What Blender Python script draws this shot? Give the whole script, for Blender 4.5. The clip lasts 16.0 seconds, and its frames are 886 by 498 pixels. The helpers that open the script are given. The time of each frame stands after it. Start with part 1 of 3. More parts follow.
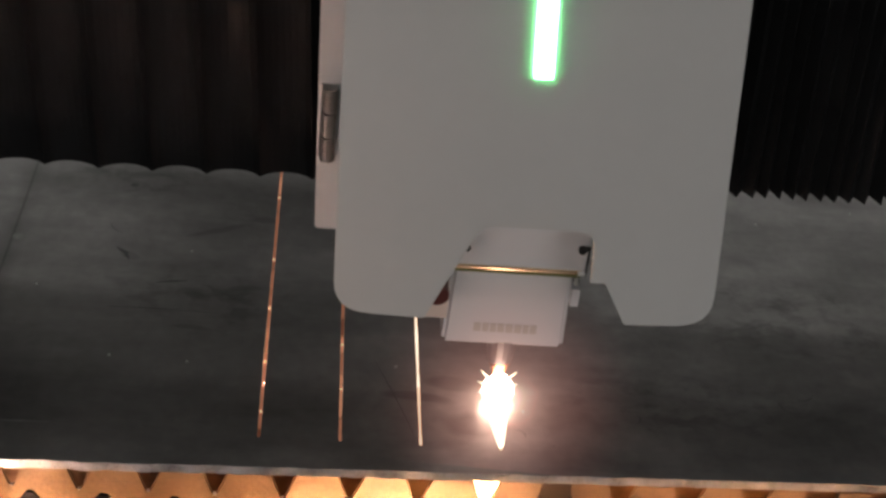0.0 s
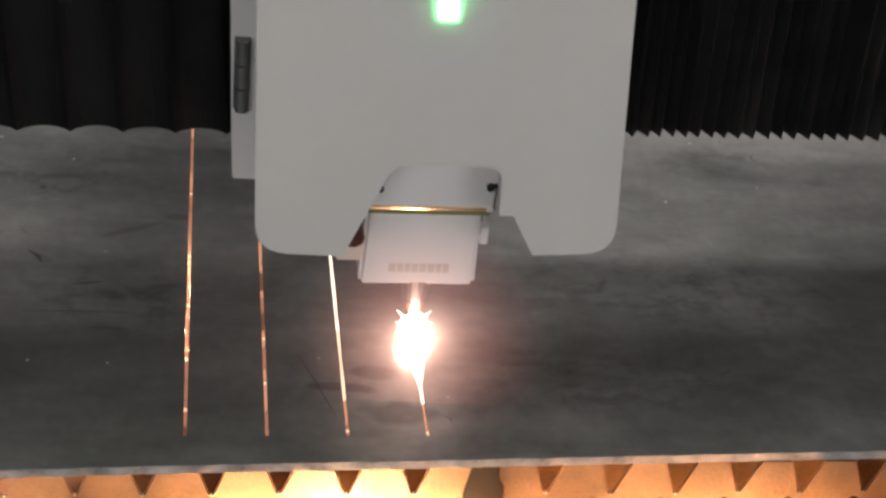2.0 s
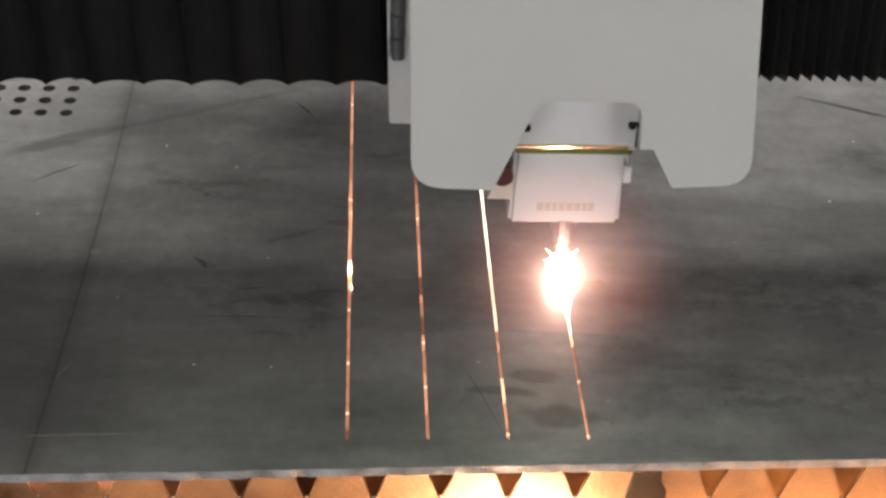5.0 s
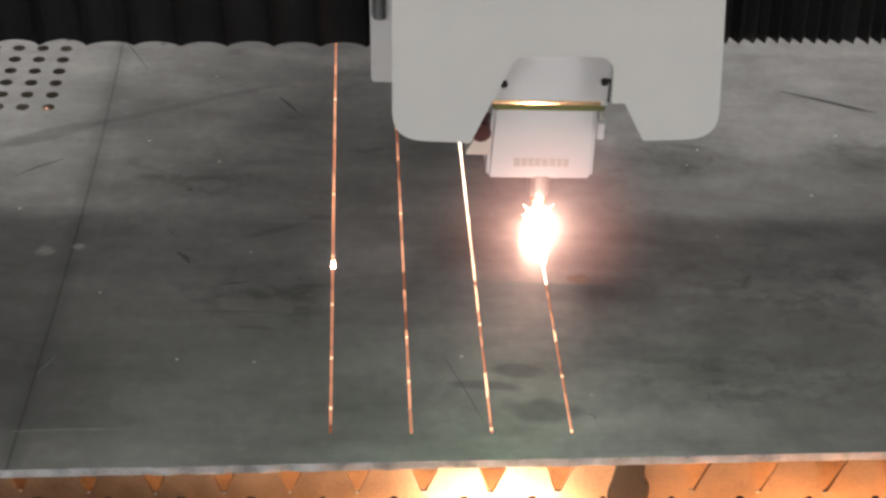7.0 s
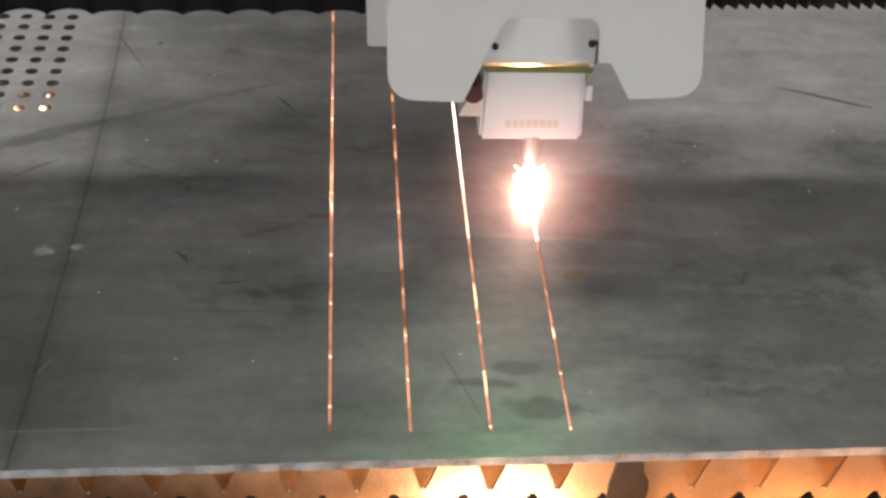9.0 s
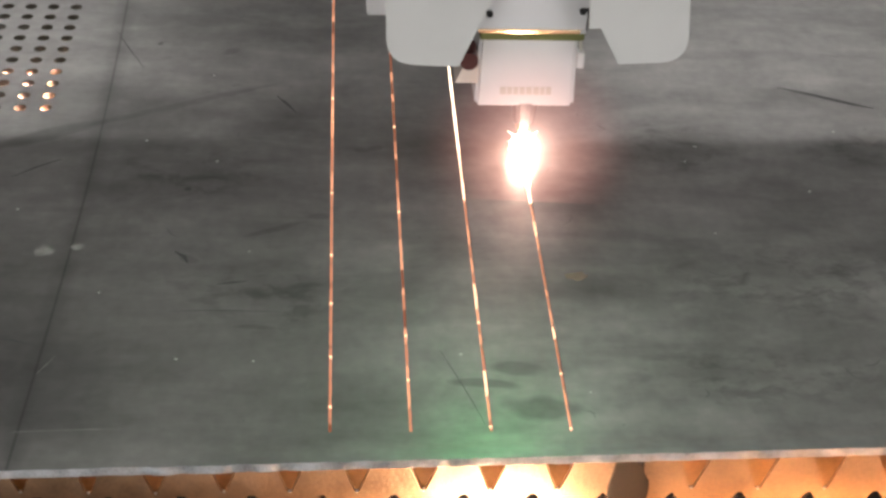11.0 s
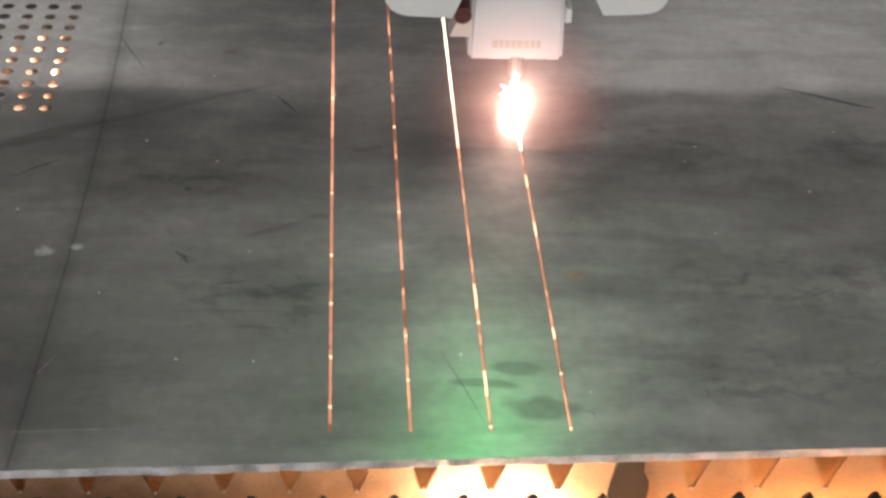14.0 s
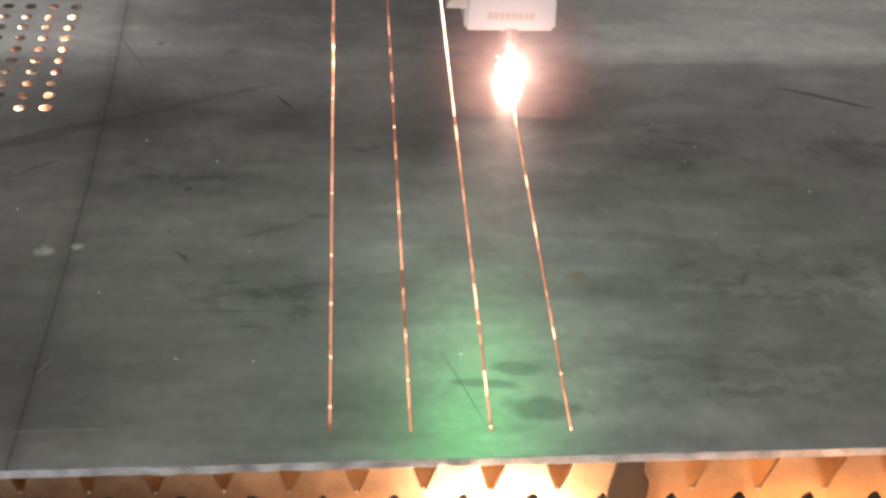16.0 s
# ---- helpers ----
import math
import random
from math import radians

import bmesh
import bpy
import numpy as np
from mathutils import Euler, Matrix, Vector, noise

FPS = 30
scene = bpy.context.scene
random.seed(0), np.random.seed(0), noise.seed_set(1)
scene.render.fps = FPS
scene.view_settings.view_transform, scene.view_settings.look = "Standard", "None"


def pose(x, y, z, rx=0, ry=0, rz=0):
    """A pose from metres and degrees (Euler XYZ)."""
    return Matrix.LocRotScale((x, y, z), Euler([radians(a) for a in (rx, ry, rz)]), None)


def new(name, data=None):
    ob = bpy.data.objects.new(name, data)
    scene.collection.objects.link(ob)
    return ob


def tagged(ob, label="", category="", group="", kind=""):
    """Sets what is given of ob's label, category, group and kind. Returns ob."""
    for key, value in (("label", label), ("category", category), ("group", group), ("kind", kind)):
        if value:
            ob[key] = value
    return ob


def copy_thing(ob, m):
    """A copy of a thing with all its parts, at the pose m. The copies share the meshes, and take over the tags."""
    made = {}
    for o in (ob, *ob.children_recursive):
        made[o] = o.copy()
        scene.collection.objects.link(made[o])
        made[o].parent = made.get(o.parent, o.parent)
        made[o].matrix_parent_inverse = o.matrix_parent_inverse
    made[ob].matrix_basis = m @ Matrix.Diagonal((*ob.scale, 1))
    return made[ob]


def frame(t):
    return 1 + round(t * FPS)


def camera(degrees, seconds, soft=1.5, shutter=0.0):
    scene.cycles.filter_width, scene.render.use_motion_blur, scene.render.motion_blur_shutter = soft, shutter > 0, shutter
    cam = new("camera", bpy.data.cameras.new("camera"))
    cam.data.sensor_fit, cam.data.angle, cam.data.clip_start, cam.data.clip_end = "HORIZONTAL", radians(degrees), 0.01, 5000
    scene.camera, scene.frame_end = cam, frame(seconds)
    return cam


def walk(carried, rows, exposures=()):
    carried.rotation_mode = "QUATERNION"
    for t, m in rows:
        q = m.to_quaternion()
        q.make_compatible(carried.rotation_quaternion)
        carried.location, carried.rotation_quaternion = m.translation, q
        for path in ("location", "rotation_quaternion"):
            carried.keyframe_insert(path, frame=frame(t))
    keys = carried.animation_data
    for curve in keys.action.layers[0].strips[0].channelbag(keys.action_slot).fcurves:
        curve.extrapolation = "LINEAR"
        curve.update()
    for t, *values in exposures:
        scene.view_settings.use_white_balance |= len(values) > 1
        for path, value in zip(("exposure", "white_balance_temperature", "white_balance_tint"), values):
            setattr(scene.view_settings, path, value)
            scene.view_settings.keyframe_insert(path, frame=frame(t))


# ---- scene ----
cam = camera(30.77, 16.0, soft=2.9, shutter=0.6)
PATH = [
    (0.0, -0.157, 56.086, -5.755, -2.164), (0.2, -0.157, 56.028, -5.868, -2.046),
    (0.5, -0.157, 56.004, -5.717, -2.218), (0.8, -0.157, 55.913, -5.513, -2.565),
    (1.0, -0.160, 55.730, -5.850, -3.380), (1.2, -0.166, 55.814, -6.619, -4.874),
    (1.5, -0.174, 55.931, -6.601, -5.919), (2.0, -0.174, 56.072, -5.809, -6.579),
    (2.5, -0.174, 56.184, -5.562, -6.678), (3.0, -0.174, 56.325, -5.114, -5.901),
    (3.5, -0.174, 56.303, -4.439, -4.996), (3.9, -0.174, 56.262, -4.047, -4.502),
    (4.0, -0.174, 56.065, -3.032, -2.902), (4.1, -0.174, 55.971, -2.216, -2.250),
    (4.2, -0.174, 55.926, -2.026, -2.068), (6.3, -0.174, 55.863, -2.409, -2.720),
    (6.5, -0.174, 55.801, -2.400, -2.750), (7.0, -0.174, 55.718, -2.450, -2.760),
    (8.0, -0.174, 55.654, -2.384, -2.863), (9.0, -0.174, 55.655, -2.202, -3.010),
    (9.2, -0.174, 55.663, -2.204, -2.997), (16.0, -0.174, 55.663, -2.204, -2.997)]
EXPOSURES = [(0.0, -1.35), (0.5, -1.02), (1.0, -0.82), (1.5, -0.55), (2.5, -0.43), (4.2, -0.2), (7.0, 0.05), (9.0, 0.15), (11.0, 0.22), (16.0, 0.34)]
walk(cam, [(t, pose(x, -0.907, 1.585, rx, ry, rz)) for t, x, rx, ry, rz in PATH], EXPOSURES)

TOP = 0.80                      # top of the steel plate
SPEED, START = 0.03088, 0.0660  # the gantry's travel, metres a second and metres


# ---- world and lights ----
world = bpy.data.worlds.new("workshop_air")
scene.world = world
world.use_nodes = True
world.node_tree.nodes["Background"].inputs[0].default_value = (0.75, 0.8, 0.9, 1)
world.node_tree.nodes["Background"].inputs[1].default_value = 0.02


def area_light(name, m, sx, sy, power, color):
    data = bpy.data.lights.new(name, "AREA")
    data.shape, data.size, data.size_y, data.energy, data.color = "RECTANGLE", sx, sy, power, color
    ob = new(name, data)
    ob.matrix_world = m
    return ob


LAMPS = ((-1.6, -4.5, 3.2, 120.0), (1.4, -4.5, 3.2, 120.0), (-1.0, 0.6, 3.2, 6.5), (1.0, 0.6, 3.2, 8.5), (-1.6, 3.1, 3.2, 3.1), (1.4, 3.1, 3.2, 2.2),
         (-1.6, 4.6, 3.2, 6.8), (1.4, 4.6, 3.2, 4.8))
for lx, ly, lz, power in LAMPS:
    area_light("ceiling_lamp_light", pose(lx, ly, lz), 1.5, 0.35, power, (1.0, 0.985, 0.96))


# ---- materials ----
def mat(name, color, rough=0.5, metal=0.0, scale=0.0, vary=0.0, bump=0.0, fine=0.0, spec=0.5, stretch=(1, 1, 1)):
    m = bpy.data.materials.new(name)
    m.use_nodes = True
    nt = m.node_tree
    b = nt.nodes["Principled BSDF"]
    b.inputs["Base Color"].default_value = (*color, 1)
    b.inputs["Roughness"].default_value = rough
    b.inputs["Metallic"].default_value = metal
    b.inputs["Specular IOR Level"].default_value = spec
    if scale:
        tc = nt.nodes.new("ShaderNodeTexCoord")
        mp = nt.nodes.new("ShaderNodeMapping")
        mp.inputs["Scale"].default_value = stretch
        nt.links.new(tc.outputs["Object"], mp.inputs[0])
        big, small = nt.nodes.new("ShaderNodeTexNoise"), nt.nodes.new("ShaderNodeTexNoise")
        big.inputs["Scale"].default_value, big.inputs["Detail"].default_value = scale, 6
        small.inputs["Scale"].default_value, small.inputs["Detail"].default_value = scale * 12, 4
        for n in (big, small):
            nt.links.new(mp.outputs[0], n.inputs["Vector"])
        mix = nt.nodes.new("ShaderNodeMath")
        mix.operation = "MULTIPLY_ADD"
        nt.links.new(small.outputs["Fac"], mix.inputs[0])
        mix.inputs[1].default_value = 0.4
        nt.links.new(big.outputs["Fac"], mix.inputs[2])
        ramp = nt.nodes.new("ShaderNodeValToRGB")
        ramp.color_ramp.elements[0].position, ramp.color_ramp.elements[1].position = 0.45, 0.95
        ramp.color_ramp.elements[0].color = (*[c * (1 - vary) for c in color], 1)
        ramp.color_ramp.elements[1].color = (*[min(1, c * (1 + vary)) for c in color], 1)
        nt.links.new(mix.outputs[0], ramp.inputs[0])
        nt.links.new(ramp.outputs[0], b.inputs["Base Color"])
        rr = nt.nodes.new("ShaderNodeMapRange")
        rr.inputs["From Min"].default_value, rr.inputs["From Max"].default_value = 0.4, 1.0
        rr.inputs["To Min"].default_value, rr.inputs["To Max"].default_value = max(0.03, rough - 0.08), min(1, rough + 0.08)
        nt.links.new(mix.outputs[0], rr.inputs[0])
        nt.links.new(rr.outputs[0], b.inputs["Roughness"])
        if bump:
            bp = nt.nodes.new("ShaderNodeBump")
            bp.inputs["Strength"].default_value, bp.inputs["Distance"].default_value = bump, 0.001
            nt.links.new(small.outputs["Fac"], bp.inputs["Height"])
            nt.links.new(bp.outputs[0], b.inputs["Normal"])
    return m


def glow(name, color, strength):
    """A surface that gives off light."""
    m = bpy.data.materials.new(name)
    m.use_nodes = True
    nt = m.node_tree
    nt.nodes.remove(nt.nodes["Principled BSDF"])
    em = nt.nodes.new("ShaderNodeEmission")
    em.inputs[0].default_value, em.inputs[1].default_value = (*color, 1), strength
    nt.links.new(em.outputs[0], nt.nodes["Material Output"].inputs[0])
    return m


def glare_material():
    """Glare of the arc, painted on a clear disc as emission fading outward from its core."""
    m = bpy.data.materials.new("arc_glare")
    m.use_nodes = True
    nt = m.node_tree
    N, L = nt.nodes.new, nt.links.new
    nt.nodes.remove(nt.nodes["Principled BSDF"])

    def op(kind, a, b):
        n = N("ShaderNodeMath")
        n.operation = kind
        for k, v in enumerate((a, b)):
            if isinstance(v, (int, float)):
                n.inputs[k].default_value = v
            else:
                L(v, n.inputs[k])
        return n.outputs[0]
    tc, ln = N("ShaderNodeTexCoord"), N("ShaderNodeVectorMath")
    ln.operation = "LENGTH"
    L(tc.outputs["Object"], ln.inputs[0])
    r = ln.outputs["Value"]
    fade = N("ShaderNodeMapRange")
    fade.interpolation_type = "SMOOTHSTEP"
    for k, v in zip(("From Min", "From Max", "To Min", "To Max"), (0.04, GLARE_R * 0.99, 1.0, 0.0)):
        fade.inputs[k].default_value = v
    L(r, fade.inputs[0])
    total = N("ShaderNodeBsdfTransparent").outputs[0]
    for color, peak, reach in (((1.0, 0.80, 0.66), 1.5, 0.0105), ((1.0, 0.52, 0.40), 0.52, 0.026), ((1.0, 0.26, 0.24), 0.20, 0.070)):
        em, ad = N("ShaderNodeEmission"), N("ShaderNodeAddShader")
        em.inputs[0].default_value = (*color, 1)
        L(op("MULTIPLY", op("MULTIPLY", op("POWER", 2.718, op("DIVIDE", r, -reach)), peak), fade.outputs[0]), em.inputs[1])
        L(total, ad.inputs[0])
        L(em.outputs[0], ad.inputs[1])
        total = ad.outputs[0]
    L(total, nt.nodes["Material Output"].inputs[0])
    return m


GLARE_R = 0.105  # reach of the glare painted round the arc


def steel_plate_material():
    """Mill-scaled hot-rolled steel: cloudy grey, oily smears, fine drag marks across."""
    m = bpy.data.materials.new("mill_scale_steel")
    m.use_nodes = True
    nt = m.node_tree
    N, L = nt.nodes.new, nt.links.new
    b = nt.nodes["Principled BSDF"]
    tc = N("ShaderNodeTexCoord")

    def tex(scale, stretch, detail=6, rough=0.6, distortion=0.0):
        mp, n = N("ShaderNodeMapping"), N("ShaderNodeTexNoise")
        mp.inputs["Scale"].default_value = stretch
        n.inputs["Scale"].default_value, n.inputs["Detail"].default_value = scale, detail
        n.inputs["Roughness"].default_value, n.inputs["Distortion"].default_value = rough, distortion
        L(tc.outputs["Object"], mp.inputs[0])
        L(mp.outputs[0], n.inputs["Vector"])
        return n.outputs["Fac"]

    def span(v, a, bb, c, d):
        r = N("ShaderNodeMapRange")
        for k, x in zip(("From Min", "From Max", "To Min", "To Max"), (a, bb, c, d)):
            r.inputs[k].default_value = x
        L(v, r.inputs[0])
        return r.outputs[0]

    def mul(a, c):
        n = N("ShaderNodeMath")
        n.operation = "MULTIPLY"
        L(a, n.inputs[0])
        L(c, n.inputs[1])
        return n.outputs[0]

    cloud = span(tex(4.2, (0.75, 1.25, 1), 6, 0.62, 0.15), 0.34, 0.68, 0.62, 1.25)
    smear = span(tex(9.0, (0.75, 1.2, 1), 6, 0.62, 0.4), 0.45, 0.76, 1.0, 0.62)
    wipe = span(tex(14.0, (0.4, 2.2, 1), 4, 0.55, 0.6), 0.3, 0.7, 0.88, 1.12)
    fleck = mul(span(tex(80.0, (1.2, 0.8, 1), 4, 0.5), 0.2, 0.8, 0.88, 1.12), span(tex(26.0, (0.8, 1.2, 1), 5, 0.52), 0.24, 0.76, 0.86, 1.14))
    value = mul(mul(mul(cloud, smear), wipe), fleck)
    # oily stains and the soft dark scribed line
    wob = N("ShaderNodeTexNoise")
    wob.inputs["Scale"].default_value, wob.inputs["Detail"].default_value = 26.0, 1.5
    L(tc.outputs["Object"], wob.inputs["Vector"])
    shift = N("ShaderNodeVectorMath")
    shift.operation = "MULTIPLY_ADD"
    L(wob.outputs["Color"], shift.inputs[0])
    shift.inputs[1].default_value, shift.inputs[2].default_value = (0.030, 0.030, 0), (-0.015, -0.015, 0)
    moved = N("ShaderNodeVectorMath")
    moved.operation = "ADD"
    L(tc.outputs["Object"], moved.inputs[0])
    L(shift.outputs[0], moved.inputs[1])
    slight, less = N("ShaderNodeVectorMath"), N("ShaderNodeVectorMath")
    less.operation = "MULTIPLY"
    less.inputs[1].default_value = (0.3, 0.3, 0)
    L(shift.outputs[0], less.inputs[0])
    slight.operation = "ADD"
    L(tc.outputs["Object"], slight.inputs[0])
    L(less.outputs[0], slight.inputs[1])
    stained = None
    for cx, cy, rx, ry, turn, depth in STAINS:
        mp, ln = N("ShaderNodeMapping"), N("ShaderNodeVectorMath")
        mp.vector_type = "TEXTURE"
        mp.inputs["Location"].default_value, mp.inputs["Rotation"].default_value = (cx, cy, TOP), (0, 0, radians(turn))
        mp.inputs["Scale"].default_value = (rx, ry, 1)
        ln.operation = "LENGTH"
        L((moved if min(rx, ry) > 0.012 else slight).outputs[0], mp.inputs[0])
        L(mp.outputs[0], ln.inputs[0])
        soft = rx * ry > 0.0012
        r = span(ln.outputs["Value"], 0.15 if soft else 0.74, 1.3 if soft else 1.16, depth, 1.0)
        stained = mul(stained, r) if stained else r
    # mottled patches: crumbs of dark scale in a loose cluster
    crumbs = span(tex(46.0, (0.8, 1.2, 1), 5, 0.62, 0.4), 0.47, 0.66, 1.0, 0.58)
    for cx, cy, rx, ry in MOTTLES:
        mp, ln, mx = N("ShaderNodeMapping"), N("ShaderNodeVectorMath"), N("ShaderNodeMix")
        mp.vector_type = "TEXTURE"
        mp.inputs["Location"].default_value, mp.inputs["Scale"].default_value = (cx, cy, TOP), (rx, ry, 1)
        ln.operation = "LENGTH"
        L(moved.outputs[0], mp.inputs[0])
        L(mp.outputs[0], ln.inputs[0])
        L(span(ln.outputs["Value"], 0.35, 1.1, 1.0, 0.0), mx.inputs["Factor"])
        mx.inputs["A"].default_value = 1.0
        L(crumbs, mx.inputs["B"])
        stained = mul(stained, mx.outputs["Result"])
    xyz, ang, sn, off, ab = N("ShaderNodeSeparateXYZ"), N("ShaderNodeMath"), N("ShaderNodeMath"), N("ShaderNodeMath"), N("ShaderNodeMath")
    L(tc.outputs["Object"], xyz.inputs[0])
    ang.operation, sn.operation, off.operation, ab.operation = "MULTIPLY", "SINE", "MULTIPLY_ADD", "ABSOLUTE"
    ang.inputs[1].default_value = math.pi / 0.8
    L(xyz.outputs["Y"], ang.inputs[0])
    L(ang.outputs[0], sn.inputs[0])
    off.inputs[1].default_value = -0.0078
    L(sn.outputs[0], off.inputs[0])
    L(xyz.outputs["X"], off.inputs[2])
    near = N("ShaderNodeMath")
    near.operation = "ADD"
    near.inputs[1].default_value = 0.4078
    L(off.outputs[0], near.inputs[0])
    L(near.outputs[0], ab.inputs[0])
    core = span(ab.outputs[0], 0.0004, 0.0016, 0.62, 1.0)
    smudge = span(ab.outputs[0], 0.0, 0.013, 0.74, 1.0)
    stained = mul(stained, mul(core, smudge))
    value = mul(value, stained)
    mixc = N("ShaderNodeMix")
    mixc.data_type = "RGBA"
    mixc.inputs["A"].default_value, mixc.inputs["B"].default_value = (0.03, 0.03, 0.03, 1), (PLATE, PLATE * 0.965, PLATE * 0.945, 1)
    L(value, mixc.inputs["Factor"])
    mixc.clamp_factor = False
    L(mixc.outputs["Result"], b.inputs["Base Color"])
    b.inputs["Metallic"].default_value = 0.55
    dull = span(stained, 0.4, 1.0, 1.25, 1.0)
    L(mul(span(mul(cloud, fleck), 0.5, 1.4, 0.28, 0.37), dull), b.inputs["Roughness"])
    bp = N("ShaderNodeBump")
    bp.inputs["Strength"].default_value, bp.inputs["Distance"].default_value = 0.12, 0.0006
    L(tex(160.0, (0.7, 1.2, 1), 4, 0.7), bp.inputs["Height"])
    L(bp.outputs[0], b.inputs["Normal"])
    return m


PLATE = 0.40
STAINS = ((-0.018, 0.0275, 0.034, 0.0150, -9, 0.60), (-0.034, 0.0740, 0.021, 0.0095, -6, 0.66), (-0.062, 0.0560, 0.028, 0.0055, -8, 0.64),
          (-0.49, 0.09, 0.15, 0.23, 4, 0.48), (-0.34, 0.05, 0.28, 0.14, 3, 0.66), (0.152, 0.412, 0.055, 0.050, 20, 0.66), (-0.20, 0.19, 0.13, 0.13, 2, 0.78),
          (0.22, 0.19, 0.30, 0.085, 2, 0.80), (0.15, 0.065, 0.16, 0.040, -2, 0.82), (-0.32, 0.355, 0.085, 0.055, 10, 0.74), (-0.36, 0.46, 0.055, 0.075, 24, 0.72),
          (-0.33, 0.49, 0.11, 0.005, 26, 0.80), (-0.45, 0.43, 0.06, 0.010, 28, 0.70), (0.03, 0.33, 0.14, 0.04, -6, 0.84), (0.32, 0.40, 0.045, 0.030, -14, 0.74),
          (-0.23, 0.27, 0.030, 0.004, 22, 0.76), (-0.19, 0.29, 0.012, 0.005, 5, 0.76), (-0.152, 0.406, 0.008, 0.005, 0, 0.76), (-0.139, 0.410, 0.007, 0.005, 20, 0.76),
          (-0.286, 0.603, 0.010, 0.006, 40, 0.76), (-0.20, 0.185, 0.016, 0.004, 8, 0.76), (-0.24, 0.128, 0.016, 0.0028, 0, 0.76), (-0.30, 0.225, 0.009, 0.005, -30, 0.76))
MOTTLES = ((0.150, 0.415, 0.070, 0.060), (0.16, 0.065, 0.13, 0.045), (0.24, 0.19, 0.20, 0.07), (-0.24, 0.17, 0.10, 0.06), (-0.31, 0.36, 0.08, 0.06), (0.33, 0.41, 0.06, 0.04))
M_PLATE = steel_plate_material()
M_CUT = mat("sheared_steel_edge", (0.46, 0.47, 0.49), 0.5, 0.45, 45, 0.5, 0.8)
M_WALL = mat("cut_face", (0.13, 0.11, 0.09), 0.42, 0.4, 60, 0.3, 0.3)
M_SLAT = mat("heat_stained_slat_steel", (0.22, 0.14, 0.085), 0.5, 0.2, 25, 0.35, 0.5)
M_SLAG_SHADE = mat("dark_slag_and_slat_shade", (0.010, 0.007, 0.006), 0.8, 0.0, 60, 0.4, 0.8, spec=0.15)
M_WHITE = mat("cream_powder_coat", (0.64, 0.635, 0.625), 0.5, 0.0, 6, 0.03, 0.08)
M_HEAD = mat("white_head_enamel", (0.72, 0.715, 0.73), 0.42, 0.0, 3, 0.02, 0.0)
# one cloth twice: a copy darkened against arc light, and a lighter, shinier lit copy
M_BELLOWS = mat("black_coated_cloth", (0.0085, 0.0085, 0.009), 0.6, 0.0, 30, 0.3, 0.35, spec=0.15)
M_BELLOWS_LIT = mat("black_coated_cloth_lit", (0.013, 0.013, 0.0135), 0.45, 0.0, 30, 0.3, 0.35, spec=0.5)
M_DARK = mat("black_machine_paint", (0.02, 0.02, 0.022), 0.5, 0.0, 10, 0.2, 0.1)
M_GREY = mat("grey_hinge_metal", (0.22, 0.22, 0.23), 0.4, 0.6, 40, 0.2, 0.2)
M_BLACK = mat("black_screw_steel", (0.015, 0.015, 0.015), 0.4, 0.4)
M_COPPER = mat("copper", (0.72, 0.36, 0.2), 0.3, 1.0, 50, 0.15, 0.1)
M_BAND = mat("olive_window_band", (0.17, 0.18, 0.06), 0.45, 0.2, 40, 0.15)
M_LABEL = mat("grey_print", (0.56, 0.54, 0.50), 0.6)
M_FLOOR = mat("workshop_concrete", (0.22, 0.22, 0.21), 0.7, 0.0, 3, 0.2, 0.2)
M_ROOM = mat("workshop_wall_paint", (0.42, 0.42, 0.42), 0.8, 0.0, 2, 0.1, 0.1)
M_BED = mat("grey_bed_paint", (0.14, 0.15, 0.16), 0.5, 0.0, 8, 0.15, 0.1)
M_LAMP = glow("lamp_tube_glow", (1.0, 0.97, 0.92), 2.3)
M_STRIP = glow("green_status_light", (0.19, 1.0, 0.30), 50.0)
M_ARC = glow("cutting_arc", (1.0, 0.62, 0.48), 42.0)
M_TRAIL = glow("molten_trail", (1.0, 0.70, 0.45), 12.0)
M_GLARE = glare_material()
M_SPARK = glow("spark_stream", (1.0, 0.50, 0.18), 70.0)
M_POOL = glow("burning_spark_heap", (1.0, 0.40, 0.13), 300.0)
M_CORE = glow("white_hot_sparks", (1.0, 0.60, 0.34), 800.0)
M_SLAT_LIGHT = glow("added_slat_light", (1.0, 0.48, 0.20), 650.0)
M_SPRAY_LIGHT = glow("spark_spray_light", (1.0, 0.58, 0.42), 2600.0)
M_BRASS = mat("polished_brass", (0.90, 0.70, 0.44), 0.26, 1.0)
# glows set in the cuts for the spark light that comes up through them
M_KERF_GLOW = glow("kerf_glow", (1.0, 0.76, 0.56), 4.5)
M_KERF_DIM = glow("dim_kerf_glow", (1.0, 0.66, 0.44), 2.6)
M_KERF_LIGHT = [glow("kerf_light", c, e) for c, e in (((1.0, 0.36, 0.20), 0.28), ((1.0, 0.40, 0.23), 0.70), ((1.0, 0.44, 0.25), 1.1), ((1.0, 0.58, 0.34), 2.4))]
M_MARK_W = mat("bare_bright_spatter", (0.75, 0.75, 0.72), 0.35, 0.4)
M_CHALK = mat("rubbed_chalk", (0.28, 0.28, 0.265), 0.7, 0.1, 90, 0.3)
M_SCRIBE = mat("scribed_line", (0.14, 0.14, 0.14), 0.55, 0.3)


